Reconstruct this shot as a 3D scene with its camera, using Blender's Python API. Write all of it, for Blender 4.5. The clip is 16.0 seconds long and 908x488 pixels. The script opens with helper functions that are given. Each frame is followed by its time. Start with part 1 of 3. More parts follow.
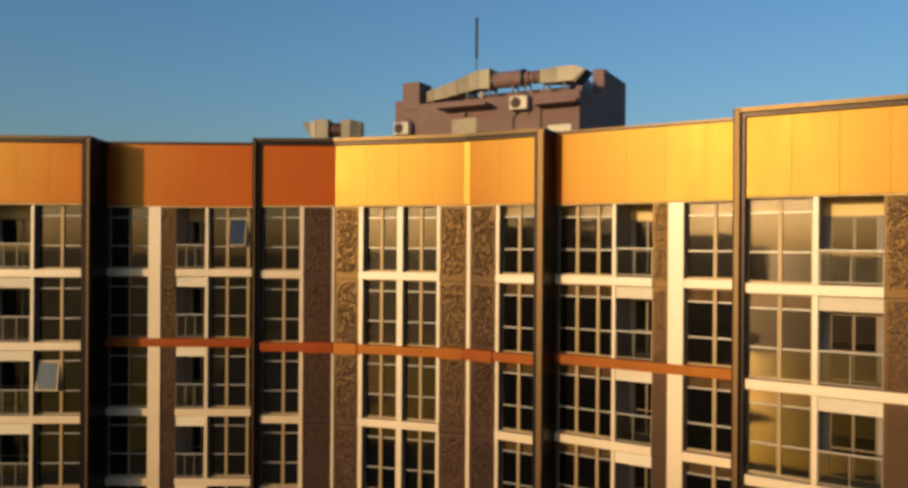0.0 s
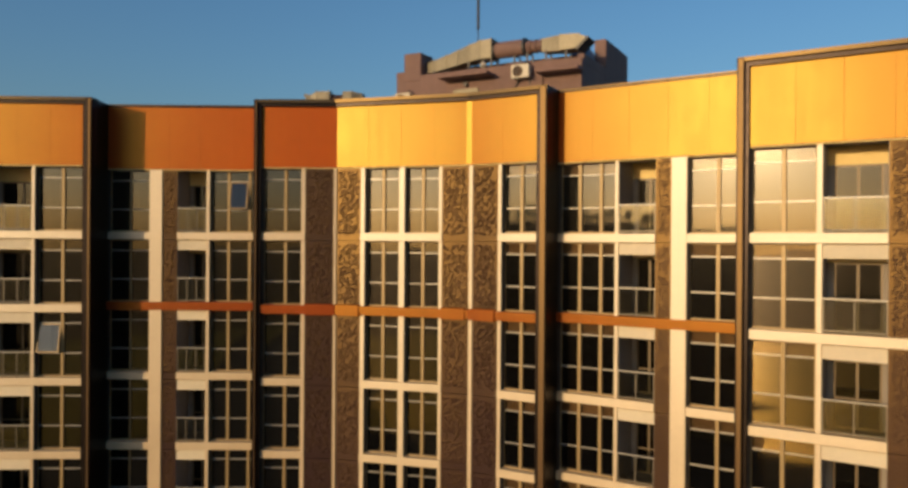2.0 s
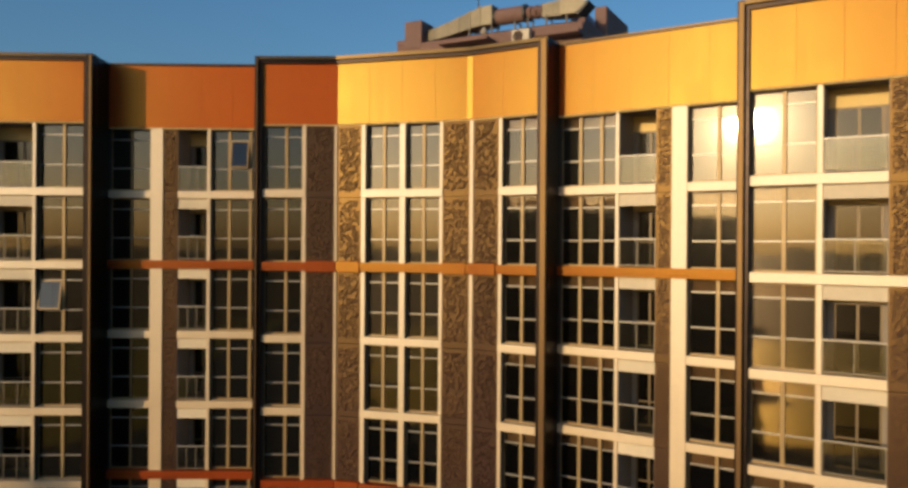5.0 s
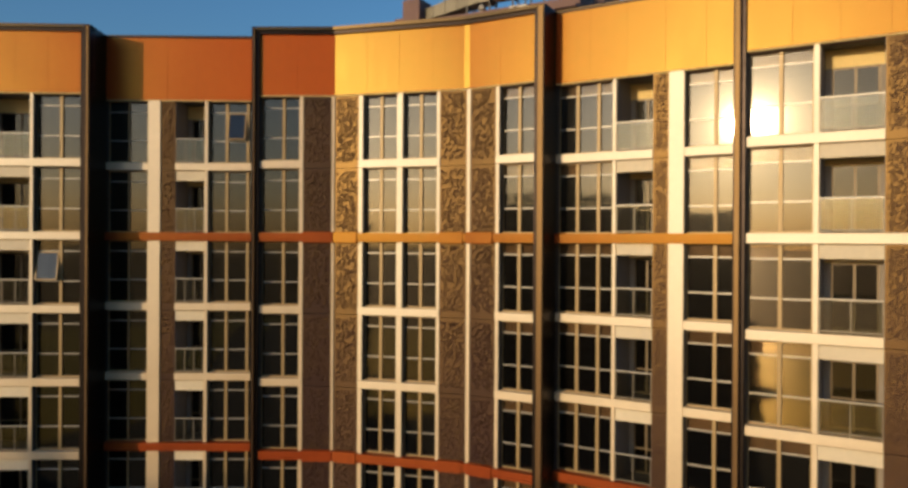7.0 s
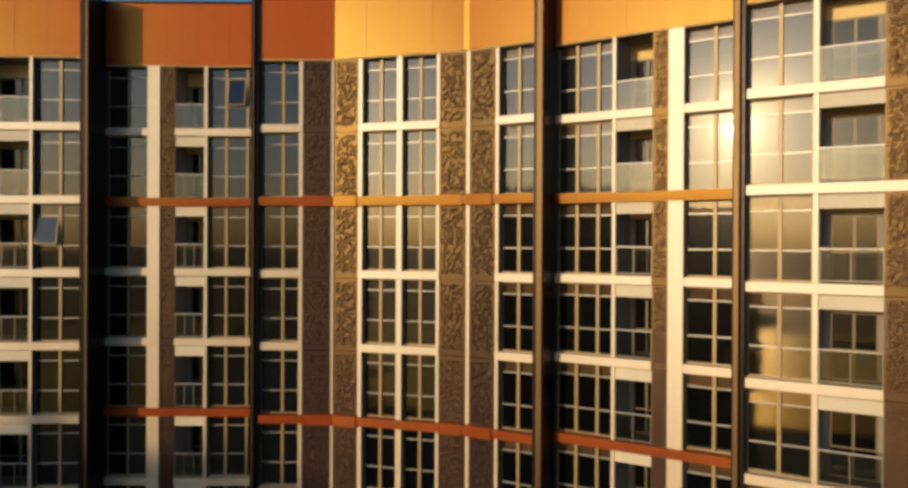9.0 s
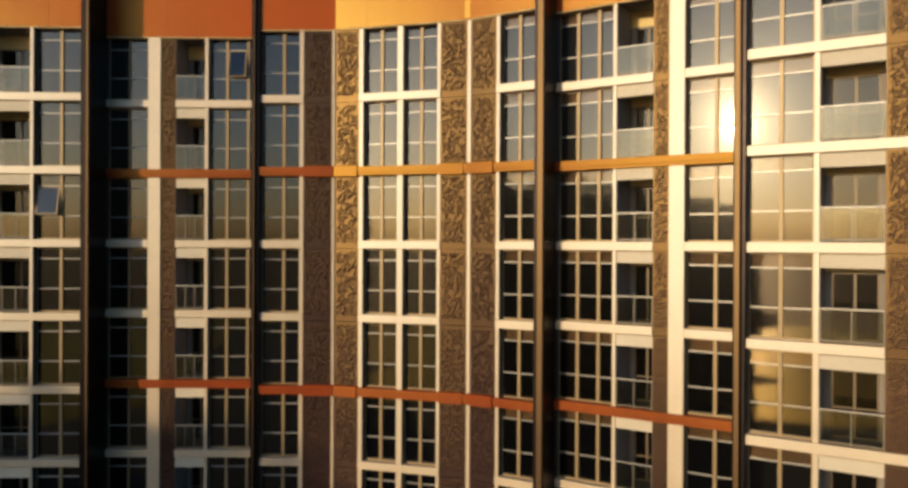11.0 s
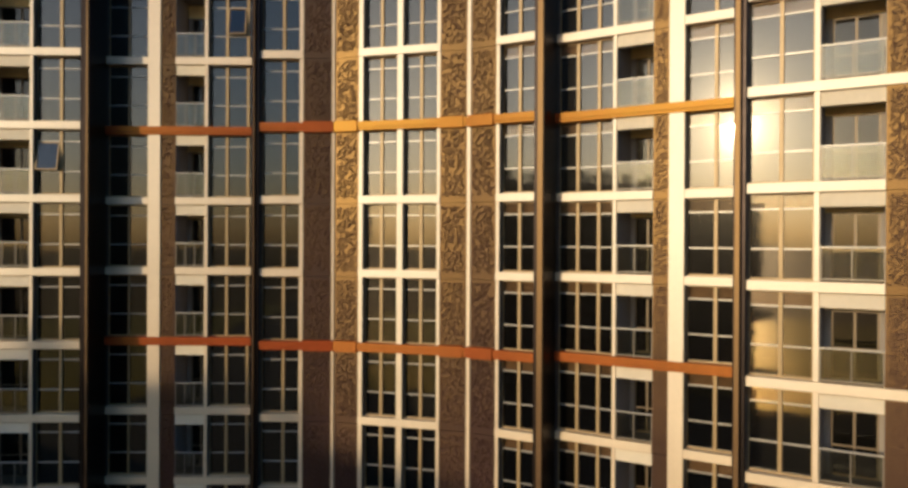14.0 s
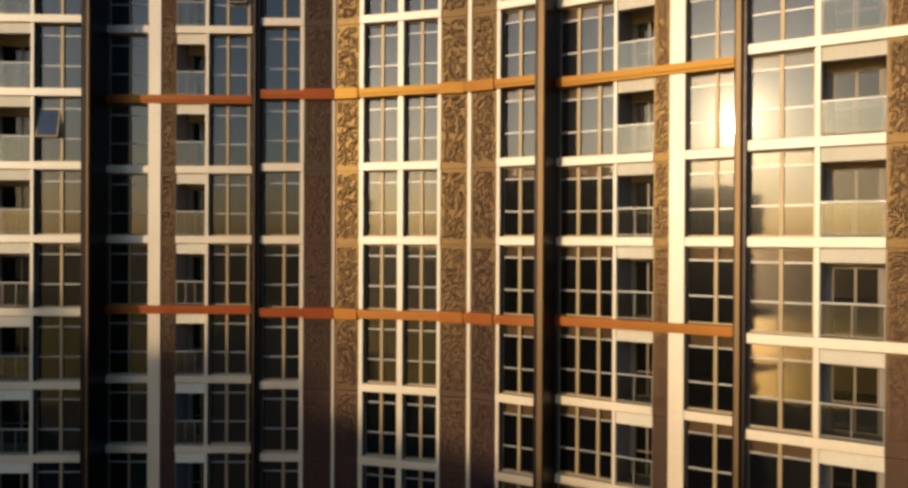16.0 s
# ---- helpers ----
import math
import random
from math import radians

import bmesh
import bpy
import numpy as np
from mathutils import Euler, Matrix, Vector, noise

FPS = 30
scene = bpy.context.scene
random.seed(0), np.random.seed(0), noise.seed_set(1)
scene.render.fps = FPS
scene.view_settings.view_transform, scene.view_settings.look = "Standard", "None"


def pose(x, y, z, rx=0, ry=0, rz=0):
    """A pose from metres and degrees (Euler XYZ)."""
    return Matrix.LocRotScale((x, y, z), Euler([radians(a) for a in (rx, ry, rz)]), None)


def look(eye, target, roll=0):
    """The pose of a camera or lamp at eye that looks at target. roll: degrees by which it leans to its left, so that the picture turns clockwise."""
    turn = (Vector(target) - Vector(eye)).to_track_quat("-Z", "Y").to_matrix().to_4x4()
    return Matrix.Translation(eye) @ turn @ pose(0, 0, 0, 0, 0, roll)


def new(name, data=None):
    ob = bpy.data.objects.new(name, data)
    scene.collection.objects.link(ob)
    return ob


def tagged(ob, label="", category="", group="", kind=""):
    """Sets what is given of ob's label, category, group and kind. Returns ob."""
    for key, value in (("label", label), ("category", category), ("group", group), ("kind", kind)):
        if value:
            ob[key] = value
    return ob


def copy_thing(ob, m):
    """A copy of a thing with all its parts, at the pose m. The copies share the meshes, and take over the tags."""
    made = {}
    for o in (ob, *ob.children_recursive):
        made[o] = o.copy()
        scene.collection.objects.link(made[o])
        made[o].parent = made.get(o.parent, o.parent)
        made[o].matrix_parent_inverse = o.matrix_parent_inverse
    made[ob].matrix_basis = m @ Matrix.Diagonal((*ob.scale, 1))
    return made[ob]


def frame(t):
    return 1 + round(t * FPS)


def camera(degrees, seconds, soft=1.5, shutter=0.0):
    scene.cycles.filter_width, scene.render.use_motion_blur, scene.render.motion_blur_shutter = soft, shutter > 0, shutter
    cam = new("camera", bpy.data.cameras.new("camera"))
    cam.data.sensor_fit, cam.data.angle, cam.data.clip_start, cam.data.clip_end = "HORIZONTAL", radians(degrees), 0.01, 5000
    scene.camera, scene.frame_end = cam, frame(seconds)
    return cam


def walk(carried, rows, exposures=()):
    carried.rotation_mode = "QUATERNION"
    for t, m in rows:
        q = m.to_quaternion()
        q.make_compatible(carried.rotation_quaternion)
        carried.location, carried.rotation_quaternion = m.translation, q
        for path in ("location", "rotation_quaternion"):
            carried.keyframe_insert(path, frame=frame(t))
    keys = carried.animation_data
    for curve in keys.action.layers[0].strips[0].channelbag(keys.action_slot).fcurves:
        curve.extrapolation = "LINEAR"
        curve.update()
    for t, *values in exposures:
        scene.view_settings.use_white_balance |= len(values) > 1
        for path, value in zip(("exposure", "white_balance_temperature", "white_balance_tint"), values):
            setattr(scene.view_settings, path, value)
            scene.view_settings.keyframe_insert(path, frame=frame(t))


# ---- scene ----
# ---- camera and walk ----
cam = camera(61.8, 16.0, soft=3.15)
METRES, EYE, TILT, LEAN, TURN = 10.13, 36.28, 0.0, -0.4, 0.0
ROWS = [
    (0.0, 0.0, 0.0, 0.0, 0.0, 0.0, -0.0),
    (0.5, -0.0003, 0.0006, -0.0309, 0.01, -0.04, 0.01),
    (1.0, -0.001, 0.0015, -0.0717, 0.02, -0.04, -0.01),
    (1.5, -0.003, 0.003, -0.1067, 0.02, -0.08, -0.02),
    (2.0, -0.0077, 0.0054, -0.1491, 0.01, -0.07, -0.01),
    (2.5, -0.0107, 0.0079, -0.184, -0.0, -0.09, -0.02),
    (3.0, -0.0114, 0.0079, -0.2182, 0.01, -0.04, -0.02),
    (3.5, -0.0116, 0.0077, -0.2441, 0.01, -0.04, -0.02),
    (4.0, -0.0116, 0.0065, -0.267, 0.01, -0.06, -0.02),
    (6.5, -0.0033, 0.002, -0.405, 0.02, -0.14, 0.04),
    (7.0, -0.0007, 0.0039, -0.434, 0.0, -0.16, 0.06),
    (7.5, 0.0004, 0.0051, -0.4687, 0.01, -0.18, 0.07),
    (8.0, 0.0009, 0.0059, -0.5031, 0.02, -0.2, 0.09),
    (8.5, 0.0008, 0.0052, -0.5396, 0.01, -0.19, 0.1),
    (9.0, -0.0009, 0.0043, -0.5758, -0.01, -0.22, 0.12),
    (11.5, -0.0035, 0.0047, -0.7202, 0.03, -0.17, 0.13),
    (12.0, -0.0039, 0.0043, -0.7455, 0.02, -0.18, 0.13),
    (12.5, -0.0035, 0.0043, -0.7736, 0.02, -0.19, 0.12),
    (13.0, -0.0029, 0.0052, -0.805, 0.01, -0.2, 0.12),
    (13.5, -0.0028, 0.005, -0.8375, 0.0, -0.22, 0.12),
    (14.0, -0.0048, 0.0052, -0.8697, 0.0, -0.22, 0.12),
    (14.5, -0.0075, 0.0051, -0.9024, 0.01, -0.2, 0.11),
    (15.0, -0.0077, 0.0048, -0.9347, 0.01, -0.24, 0.12),
    (15.5, -0.007, 0.0042, -0.965, 0.01, -0.24, 0.11),
    (16.0, -0.0072, 0.0042, -0.9982, 0.01, -0.26, 0.11),
]
walk(cam, [(t, pose(0, 0, EYE, TILT, LEAN, TURN) @ pose(METRES * x, METRES * y * 1.59, METRES * z, 90 + pitch * 0.63, roll, yaw * 0.63)) for t, x, y, z, yaw, pitch, roll in ROWS],
     exposures=[(0.0, -0.1, 7250, 14), (3.0, -0.2, 7100, 13), (7.5, -0.2, 6500, 11), (12.0, -0.08, 6000, 10), (16.0, 0.0, 5880, 10)])

# ---- world, sun, exposure ----
SUN_LEFT, SUN_UP = 43.0, 8.4           # degrees left of straight behind the camera, and above the horizon
world = bpy.data.worlds.new("sky")
scene.world = world
world.use_nodes = True
wn, wl = world.node_tree.nodes, world.node_tree.links
sky = wn.new("ShaderNodeTexSky")
sky.sky_type, sky.sun_disc = "NISHITA", False
sky.sun_elevation, sky.sun_rotation = radians(SUN_UP), radians(180 + SUN_LEFT)
sky.air_density, sky.dust_density, sky.ozone_density = 1.12, 2.3, 4.2
wn["Background"].inputs["Strength"].default_value = 0.203
rich = wn.new("ShaderNodeHueSaturation")
rich.inputs["Saturation"].default_value = 1.07
wl.new(sky.outputs["Color"], rich.inputs["Color"])
wl.new(rich.outputs["Color"], wn["Background"].inputs["Color"])
sun = new("sun", bpy.data.lights.new("sun", "SUN"))
sun.data.energy, sun.data.angle, sun.data.color = 3.25, radians(0.65), (1.0, 0.745, 0.41)
SUN_DIR = Vector((-math.sin(radians(SUN_LEFT)) * math.cos(radians(SUN_UP)), -math.cos(radians(SUN_LEFT)) * math.cos(radians(SUN_UP)), math.sin(radians(SUN_UP))))
sun.matrix_world = look(SUN_DIR * 300, (0, 0, 0))


# ---- materials ----
def material(name, color, rough=0.6, metal=0.0, grain=8.0, vary=0.12, bump=0.15, streak=0.0, bump_scale=None, rand=0.0, spec=0.5, rvar=0.08, tint=None, relief=0.02, satin=None):
    """A painted, metal or mineral surface with variation at two scales, upright streaks and fine relief.
    satin gives the colour and roughness of a metal-flake sheen over it."""
    m = bpy.data.materials.new(name)
    m.use_nodes = True
    n, l = m.node_tree.nodes, m.node_tree.links
    b = n["Principled BSDF"]
    b.inputs["Metallic"].default_value = metal
    b.inputs["Specular IOR Level"].default_value = spec
    if tint:
        b.inputs["Specular Tint"].default_value = (*tint, 1)
    where = n.new("ShaderNodeNewGeometry")
    fine, broad = n.new("ShaderNodeTexNoise"), n.new("ShaderNodeTexNoise")
    fine.inputs["Scale"].default_value, fine.inputs["Detail"].default_value = grain, 6
    broad.inputs["Scale"].default_value, broad.inputs["Detail"].default_value = 0.45, 4
    l.new(where.outputs["Position"], fine.inputs["Vector"])
    l.new(where.outputs["Position"], broad.inputs["Vector"])
    add = n.new("ShaderNodeMath")
    add.operation = "MULTIPLY_ADD"
    l.new(broad.outputs["Fac"], add.inputs[0])
    add.inputs[1].default_value = 0.6
    half = n.new("ShaderNodeMath")
    half.operation = "MULTIPLY"
    half.inputs[1].default_value = 0.4
    l.new(fine.outputs["Fac"], half.inputs[0])
    l.new(half.outputs[0], add.inputs[2])
    last = add.outputs[0]
    if streak:
        squash = n.new("ShaderNodeMapping")
        squash.inputs["Scale"].default_value = (5.0, 5.0, 0.25)
        l.new(where.outputs["Position"], squash.inputs["Vector"])
        runs = n.new("ShaderNodeTexNoise")
        runs.inputs["Scale"].default_value, runs.inputs["Detail"].default_value = 1.0, 3
        l.new(squash.outputs[0], runs.inputs["Vector"])
        sm = n.new("ShaderNodeMath")
        sm.operation = "MULTIPLY_ADD"
        sm.inputs[1].default_value = streak
        l.new(runs.outputs["Fac"], sm.inputs[0])
        l.new(last, sm.inputs[2])
        off = n.new("ShaderNodeMath")
        off.operation = "SUBTRACT"
        off.inputs[1].default_value = streak * 0.5
        l.new(sm.outputs[0], off.inputs[0])
        last = off.outputs[0]
    if rand:
        info = n.new("ShaderNodeObjectInfo")
        rm = n.new("ShaderNodeMath")
        rm.operation = "MULTIPLY_ADD"
        rm.inputs[1].default_value = rand
        l.new(info.outputs["Random"], rm.inputs[0])
        l.new(last, rm.inputs[2])
        off = n.new("ShaderNodeMath")
        off.operation = "SUBTRACT"
        off.inputs[1].default_value = rand * 0.5
        l.new(rm.outputs[0], off.inputs[0])
        last = off.outputs[0]
    ramp = n.new("ShaderNodeValToRGB")
    lo, hi = [max(0.0, c * (1 - vary * 1.6)) for c in color], [min(1.0, c * (1 + vary)) for c in color]
    ramp.color_ramp.elements[0].position, ramp.color_ramp.elements[1].position = 0.25, 0.75
    ramp.color_ramp.elements[0].color, ramp.color_ramp.elements[1].color = (*lo, 1), (*hi, 1)
    l.new(last, ramp.inputs["Fac"])
    l.new(ramp.outputs["Color"], b.inputs["Base Color"])
    rr = n.new("ShaderNodeMapRange")
    rr.inputs["To Min"].default_value, rr.inputs["To Max"].default_value = max(0.02, rough - rvar), min(1.0, rough + rvar)
    l.new(fine.outputs["Fac"], rr.inputs["Value"])
    l.new(rr.outputs[0], b.inputs["Roughness"])
    if bump:
        bp = n.new("ShaderNodeBump")
        bp.inputs["Strength"].default_value, bp.inputs["Distance"].default_value = bump, relief
        if bump_scale:
            rel = n.new("ShaderNodeTexNoise")
            rel.inputs["Scale"].default_value, rel.inputs["Detail"].default_value = bump_scale, 2
            l.new(where.outputs["Position"], rel.inputs["Vector"])
            l.new(rel.outputs["Fac"], bp.inputs["Height"])
        else:
            l.new(fine.outputs["Fac"], bp.inputs["Height"])
        l.new(bp.outputs[0], b.inputs["Normal"])
    if satin:
        flake, both = n.new("ShaderNodeBsdfGlossy"), n.new("ShaderNodeAddShader")
        flake.distribution = "BECKMANN"
        flake.inputs["Color"].default_value = (*satin[:3], 1)
        worn = n.new("ShaderNodeMapRange")
        worn.inputs["From Min"].default_value, worn.inputs["From Max"].default_value = 0.3, 0.7
        worn.inputs["To Min"].default_value, worn.inputs["To Max"].default_value = satin[3] * 0.94, satin[3] * 1.06
        l.new(last, worn.inputs["Value"])
        l.new(worn.outputs[0], flake.inputs["Roughness"])
        if bump:
            l.new(bp.outputs[0], flake.inputs["Normal"])
        l.new(b.outputs[0], both.inputs[0])
        l.new(flake.outputs[0], both.inputs[1])
        l.new(both.outputs[0], n["Material Output"].inputs["Surface"])
    return m


def glass(name, tint, gloss=2.0, rough=0.02, wave=0.02):
    """Coated window glass: a clear tinted sheet with a strong, slightly wavy mirror on top and a faint veil that lifts
    its blacks.
    """
    m = bpy.data.materials.new(name)
    m.use_nodes = True
    n, l = m.node_tree.nodes, m.node_tree.links
    n.remove(n["Principled BSDF"])
    clear, mirror, mix = n.new("ShaderNodeBsdfTransparent"), n.new("ShaderNodeBsdfGlossy"), n.new("ShaderNodeMixShader")
    clear.inputs["Color"].default_value = (*tint, 1)
    mirror.inputs["Color"].default_value = (1, 0.93, 0.85, 1)
    mirror.inputs["Roughness"].default_value = rough
    fres = n.new("ShaderNodeFresnel")
    fres.inputs["IOR"].default_value = gloss
    where, noise_tex, bp = n.new("ShaderNodeNewGeometry"), n.new("ShaderNodeTexNoise"), n.new("ShaderNodeBump")
    noise_tex.inputs["Scale"].default_value, noise_tex.inputs["Detail"].default_value = 1.1, 1
    l.new(where.outputs["Position"], noise_tex.inputs["Vector"])
    l.new(noise_tex.outputs["Fac"], bp.inputs["Height"])
    bp.inputs["Strength"].default_value, bp.inputs["Distance"].default_value = 1.0, wave
    l.new(bp.outputs[0], mirror.inputs["Normal"])
    l.new(fres.outputs[0], mix.inputs[0])
    l.new(clear.outputs[0], mix.inputs[1])
    # Blurrier mirror lobe added for a glow round the sun's reflection.
    halo, both = n.new("ShaderNodeBsdfGlossy"), n.new("ShaderNodeMixShader")
    halo.inputs["Roughness"].default_value = 0.18
    halo.inputs["Color"].default_value = (1, 0.93, 0.82, 1)
    both.inputs[0].default_value = 0.08
    l.new(mirror.outputs[0], both.inputs[1])
    l.new(halo.outputs[0], both.inputs[2])
    l.new(both.outputs[0], mix.inputs[2])
    # Faint diffuse layer added to lift the pane's blacks like haze.
    veil, veiled = n.new("ShaderNodeBsdfDiffuse"), n.new("ShaderNodeMixShader")
    veil.inputs["Color"].default_value = (0.5, 0.42, 0.36, 1)
    veiled.inputs[0].default_value = 0.004
    l.new(mix.outputs[0], veiled.inputs[1])
    l.new(veil.outputs[0], veiled.inputs[2])
    l.new(veiled.outputs[0], n["Material Output"].inputs["Surface"])
    return m


ORANGE = material("orange_metal_panel", (0.395, 0.057, 0.010), 0.4, 0.0, 3.0, 0.06, 0.022, streak=0.35, bump_scale=0.7, rand=0.12, rvar=0.012, spec=0.05, satin=(0.0385, 0.0378, 0.0078, 0.34))
BAND = material("orange_band_metal", (0.27, 0.043, 0.009), 0.5, 0.0, 5.0, 0.16, 0.03, streak=0.3, spec=0.1, satin=(0.034, 0.0245, 0.003, 0.36))
BRONZE = material("dark_bronze_metal", (0.020, 0.0145, 0.0135), 0.36, 0.9, 5.0, 0.15, 0.05)
CREAM = material("cream_render", (0.53, 0.39, 0.238), 0.6, 0.0, 6.0, 0.07, 0.08, streak=0.25, spec=0.2, satin=(0.085, 0.088, 0.09, 0.42))
SOFFIT = material("pale_beam_render", (0.66, 0.56, 0.41), 0.75, 0.0, 6.0, 0.08, 0.12, streak=0.2)
# Yellow puts the golden sun and bounce light into the render's colour.
LINTEL = material("golden_lit_render", (0.80, 0.60, 0.27), 0.75, 0.0, 6.0, 0.08, 0.12)
# Loggia walls darkened in the colour for the shade inside the recess.
RECESS = material("shade_grey_balcony_render", (0.27, 0.235, 0.205), 0.8, 0.0, 5.0, 0.12, 0.12, streak=0.2)
CHAMPAGNE = material("champagne_aluminium", (0.31, 0.212, 0.10), 0.45, 0.2, 10.0, 0.08, 0.04)
SCREEN = material("brown_cast_screen", (0.035, 0.0165, 0.0168), 0.6, 0.0, 9.0, 0.2, 0.1, spec=0.1, satin=(0.040, 0.0246, 0.008, 0.36))
COPING = material("bronze_coping_metal", (0.032, 0.02, 0.013), 0.5, 0.0, 5.0, 0.12, 0.04, spec=0.2, satin=(0.028, 0.018, 0.0065, 0.31))
BRIGHTBRONZE = material("light_bronze_edge", (0.07, 0.037, 0.018), 0.5, 0.0, 5.0, 0.12, 0.04, spec=0.2, satin=(0.045, 0.027, 0.009, 0.40))
RAILMETAL = material("grey_rail_metal", (0.17, 0.145, 0.115), 0.4, 0.3, 10.0, 0.1, 0.04)
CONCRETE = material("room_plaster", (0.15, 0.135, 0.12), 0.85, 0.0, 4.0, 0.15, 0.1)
DOORFRAME = material("brown_door_aluminium", (0.15, 0.105, 0.06), 0.45, 0.2, 10.0, 0.08, 0.04)
ROOF = material("grey_roof_felt", (0.16, 0.15, 0.14), 0.9, 0.0, 3.0, 0.2, 0.3)
MAUVE = material("mauve_brown_render", (0.19, 0.112, 0.098), 0.8, 0.0, 3.0, 0.14, 0.3, streak=0.35)
ZINC = material("galvanised_steel", (0.19, 0.168, 0.125), 0.5, 0.4, 6.0, 0.22, 0.15, streak=0.3, rand=0.25)
TANKPAINT = material("blue_grey_tank_paint", (0.13, 0.17, 0.23), 0.5, 0.1, 6.0, 0.15, 0.1)
GRILLE = material("rusty_brown_grille", (0.075, 0.035, 0.02), 0.6, 0.2, 9.0, 0.3, 0.2)
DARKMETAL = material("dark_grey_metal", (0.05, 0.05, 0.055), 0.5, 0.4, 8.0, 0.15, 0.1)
WHITEMETAL = material("off_white_enamel", (0.46, 0.41, 0.33), 0.45, 0.0, 8.0, 0.06, 0.05)
GRAVEL = material("brown_tower_concrete", (0.075, 0.06, 0.055), 0.85, 0.0, 2.0, 0.2, 0.2, streak=0.2)
GROUND = material("ground_mixed", (0.04, 0.042, 0.03), 0.95, 0.0, 0.05, 0.5, 0.0)
# Metallic brown puts the warm haze of the far distance into the colour.
WATER = material("haze_brown_water", (0.26, 0.17, 0.07), 0.6, 0.45, 0.05, 0.4, 0.4, rvar=0.04, spec=0.1, relief=0.4, tint=(0.85, 0.62, 0.32))
# Gold metallic colour holds the warm sun glare that plain water would lack.
POND = material("gold_glare_water", (0.385, 0.27, 0.085), 0.43, 0.6, 0.2, 0.3, 0.5, rvar=0.03, spec=0.03, relief=0.25, tint=(0.82, 0.64, 0.23))
BLIND = material("tan_blind_fabric", (0.27, 0.17, 0.09), 0.85, 0.0, 9.0, 0.15, 0.1, rand=0.6)
TRANSOM = material("grey_anodised_aluminium", (0.34, 0.315, 0.285), 0.38, 0.3, 10.0, 0.08, 0.04)
BARK = material("brown_bark", (0.09, 0.065, 0.045), 0.9, 0.0, 12.0, 0.3, 0.5)
LEAF = material("dark_green_leaf", (0.05, 0.075, 0.025), 0.6, 0.0, 3.0, 0.4, 0.0)
PANE = glass("tinted_window_glass", (0.17, 0.175, 0.17), 1.78, 0.038, 0.0009)
DOORGLASS = glass("sliding_door_glass", (0.2, 0.2, 0.2), 1.5, 0.03, 0.0009)
TOPGLASS = glass("clear_top_light_glass", (0.76, 0.74, 0.70), 1.6, 0.018, 0.0009)
SASHGLASS = glass("clear_sash_glass", (0.4, 0.41, 0.41), 1.75, 0.03, 0.002)
TOWERGLASS = material("dark_tower_glass", (0.02, 0.022, 0.025), 0.12, 0.0, 2.0, 0.1, 0.02)
RAILGLASS = glass("railing_glass", (0.72, 0.73, 0.68), 1.6, 0.03, 0.002)


# ---- building helpers ----
def boxes(bm, *spans):
    """Adds boxes given as (x0, x1, y0, y1, z0, z1)."""
    for x0, x1, y0, y1, z0, z1 in spans:
        v = [bm.verts.new((x, y, z)) for z in (z0, z1) for x, y in ((x0, y0), (x1, y0), (x1, y1), (x0, y1))]
        for q in ((3, 2, 1, 0), (4, 5, 6, 7), (0, 1, 5, 4), (1, 2, 6, 5), (2, 3, 7, 6), (3, 0, 4, 7)):
            bm.faces.new([v[i] for i in q])
    return bm


def box_mesh(name, spans, mat, bevel=0.0):
    bm = boxes(bmesh.new(), *spans)
    if bevel:
        bmesh.ops.bevel(bm, geom=bm.edges[:], offset=bevel, segments=1, affect="EDGES")
    return finish(name, bm, mat)


def finish(name, bm, mat, smooth=False):
    me = bpy.data.meshes.new(name)
    bmesh.ops.recalc_face_normals(bm, faces=bm.faces[:])
    bm.to_mesh(me)
    bm.free()
    me.materials.append(mat)
    if smooth:
        me.polygons.foreach_set("use_smooth", [True] * len(me.polygons))
    return me


def prism(bm, pts, z0, z1):
    lo, hi = [bm.verts.new((x, y, z0)) for x, y in pts], [bm.verts.new((x, y, z1)) for x, y in pts]
    bm.faces.new(lo[::-1])
    bm.faces.new(hi)
    for i in range(len(pts)):
        j = (i + 1) % len(pts)
        bm.faces.new((lo[i], lo[j], hi[j], hi[i]))
    return bm


def part(name, me, parent, m=Matrix(), label=""):
    """Links a mesh as one part under a thing or part, at the pose m in its parent."""
    ob = new(name, me)
    ob.parent = parent
    ob.matrix_basis = m
    return tagged(ob, label)


def thing(name, m, label, category, group="", kind=""):
    return_ob = new(name)
    return_ob.empty_display_size = 0.3
    return_ob.matrix_basis = m
    return tagged(return_ob, label, category, group, kind)


def tube(bm, a, b, r, sides=12, caps=True):
    a, b = Vector(a), Vector(b)
    turn = (b - a).to_track_quat("Z", "Y").to_matrix().to_4x4()
    m = Matrix.Translation((a + b) / 2) @ turn
    bmesh.ops.create_cone(bm, cap_ends=caps, segments=sides, radius1=r, radius2=r, depth=(b - a).length, matrix=m)
    return bm


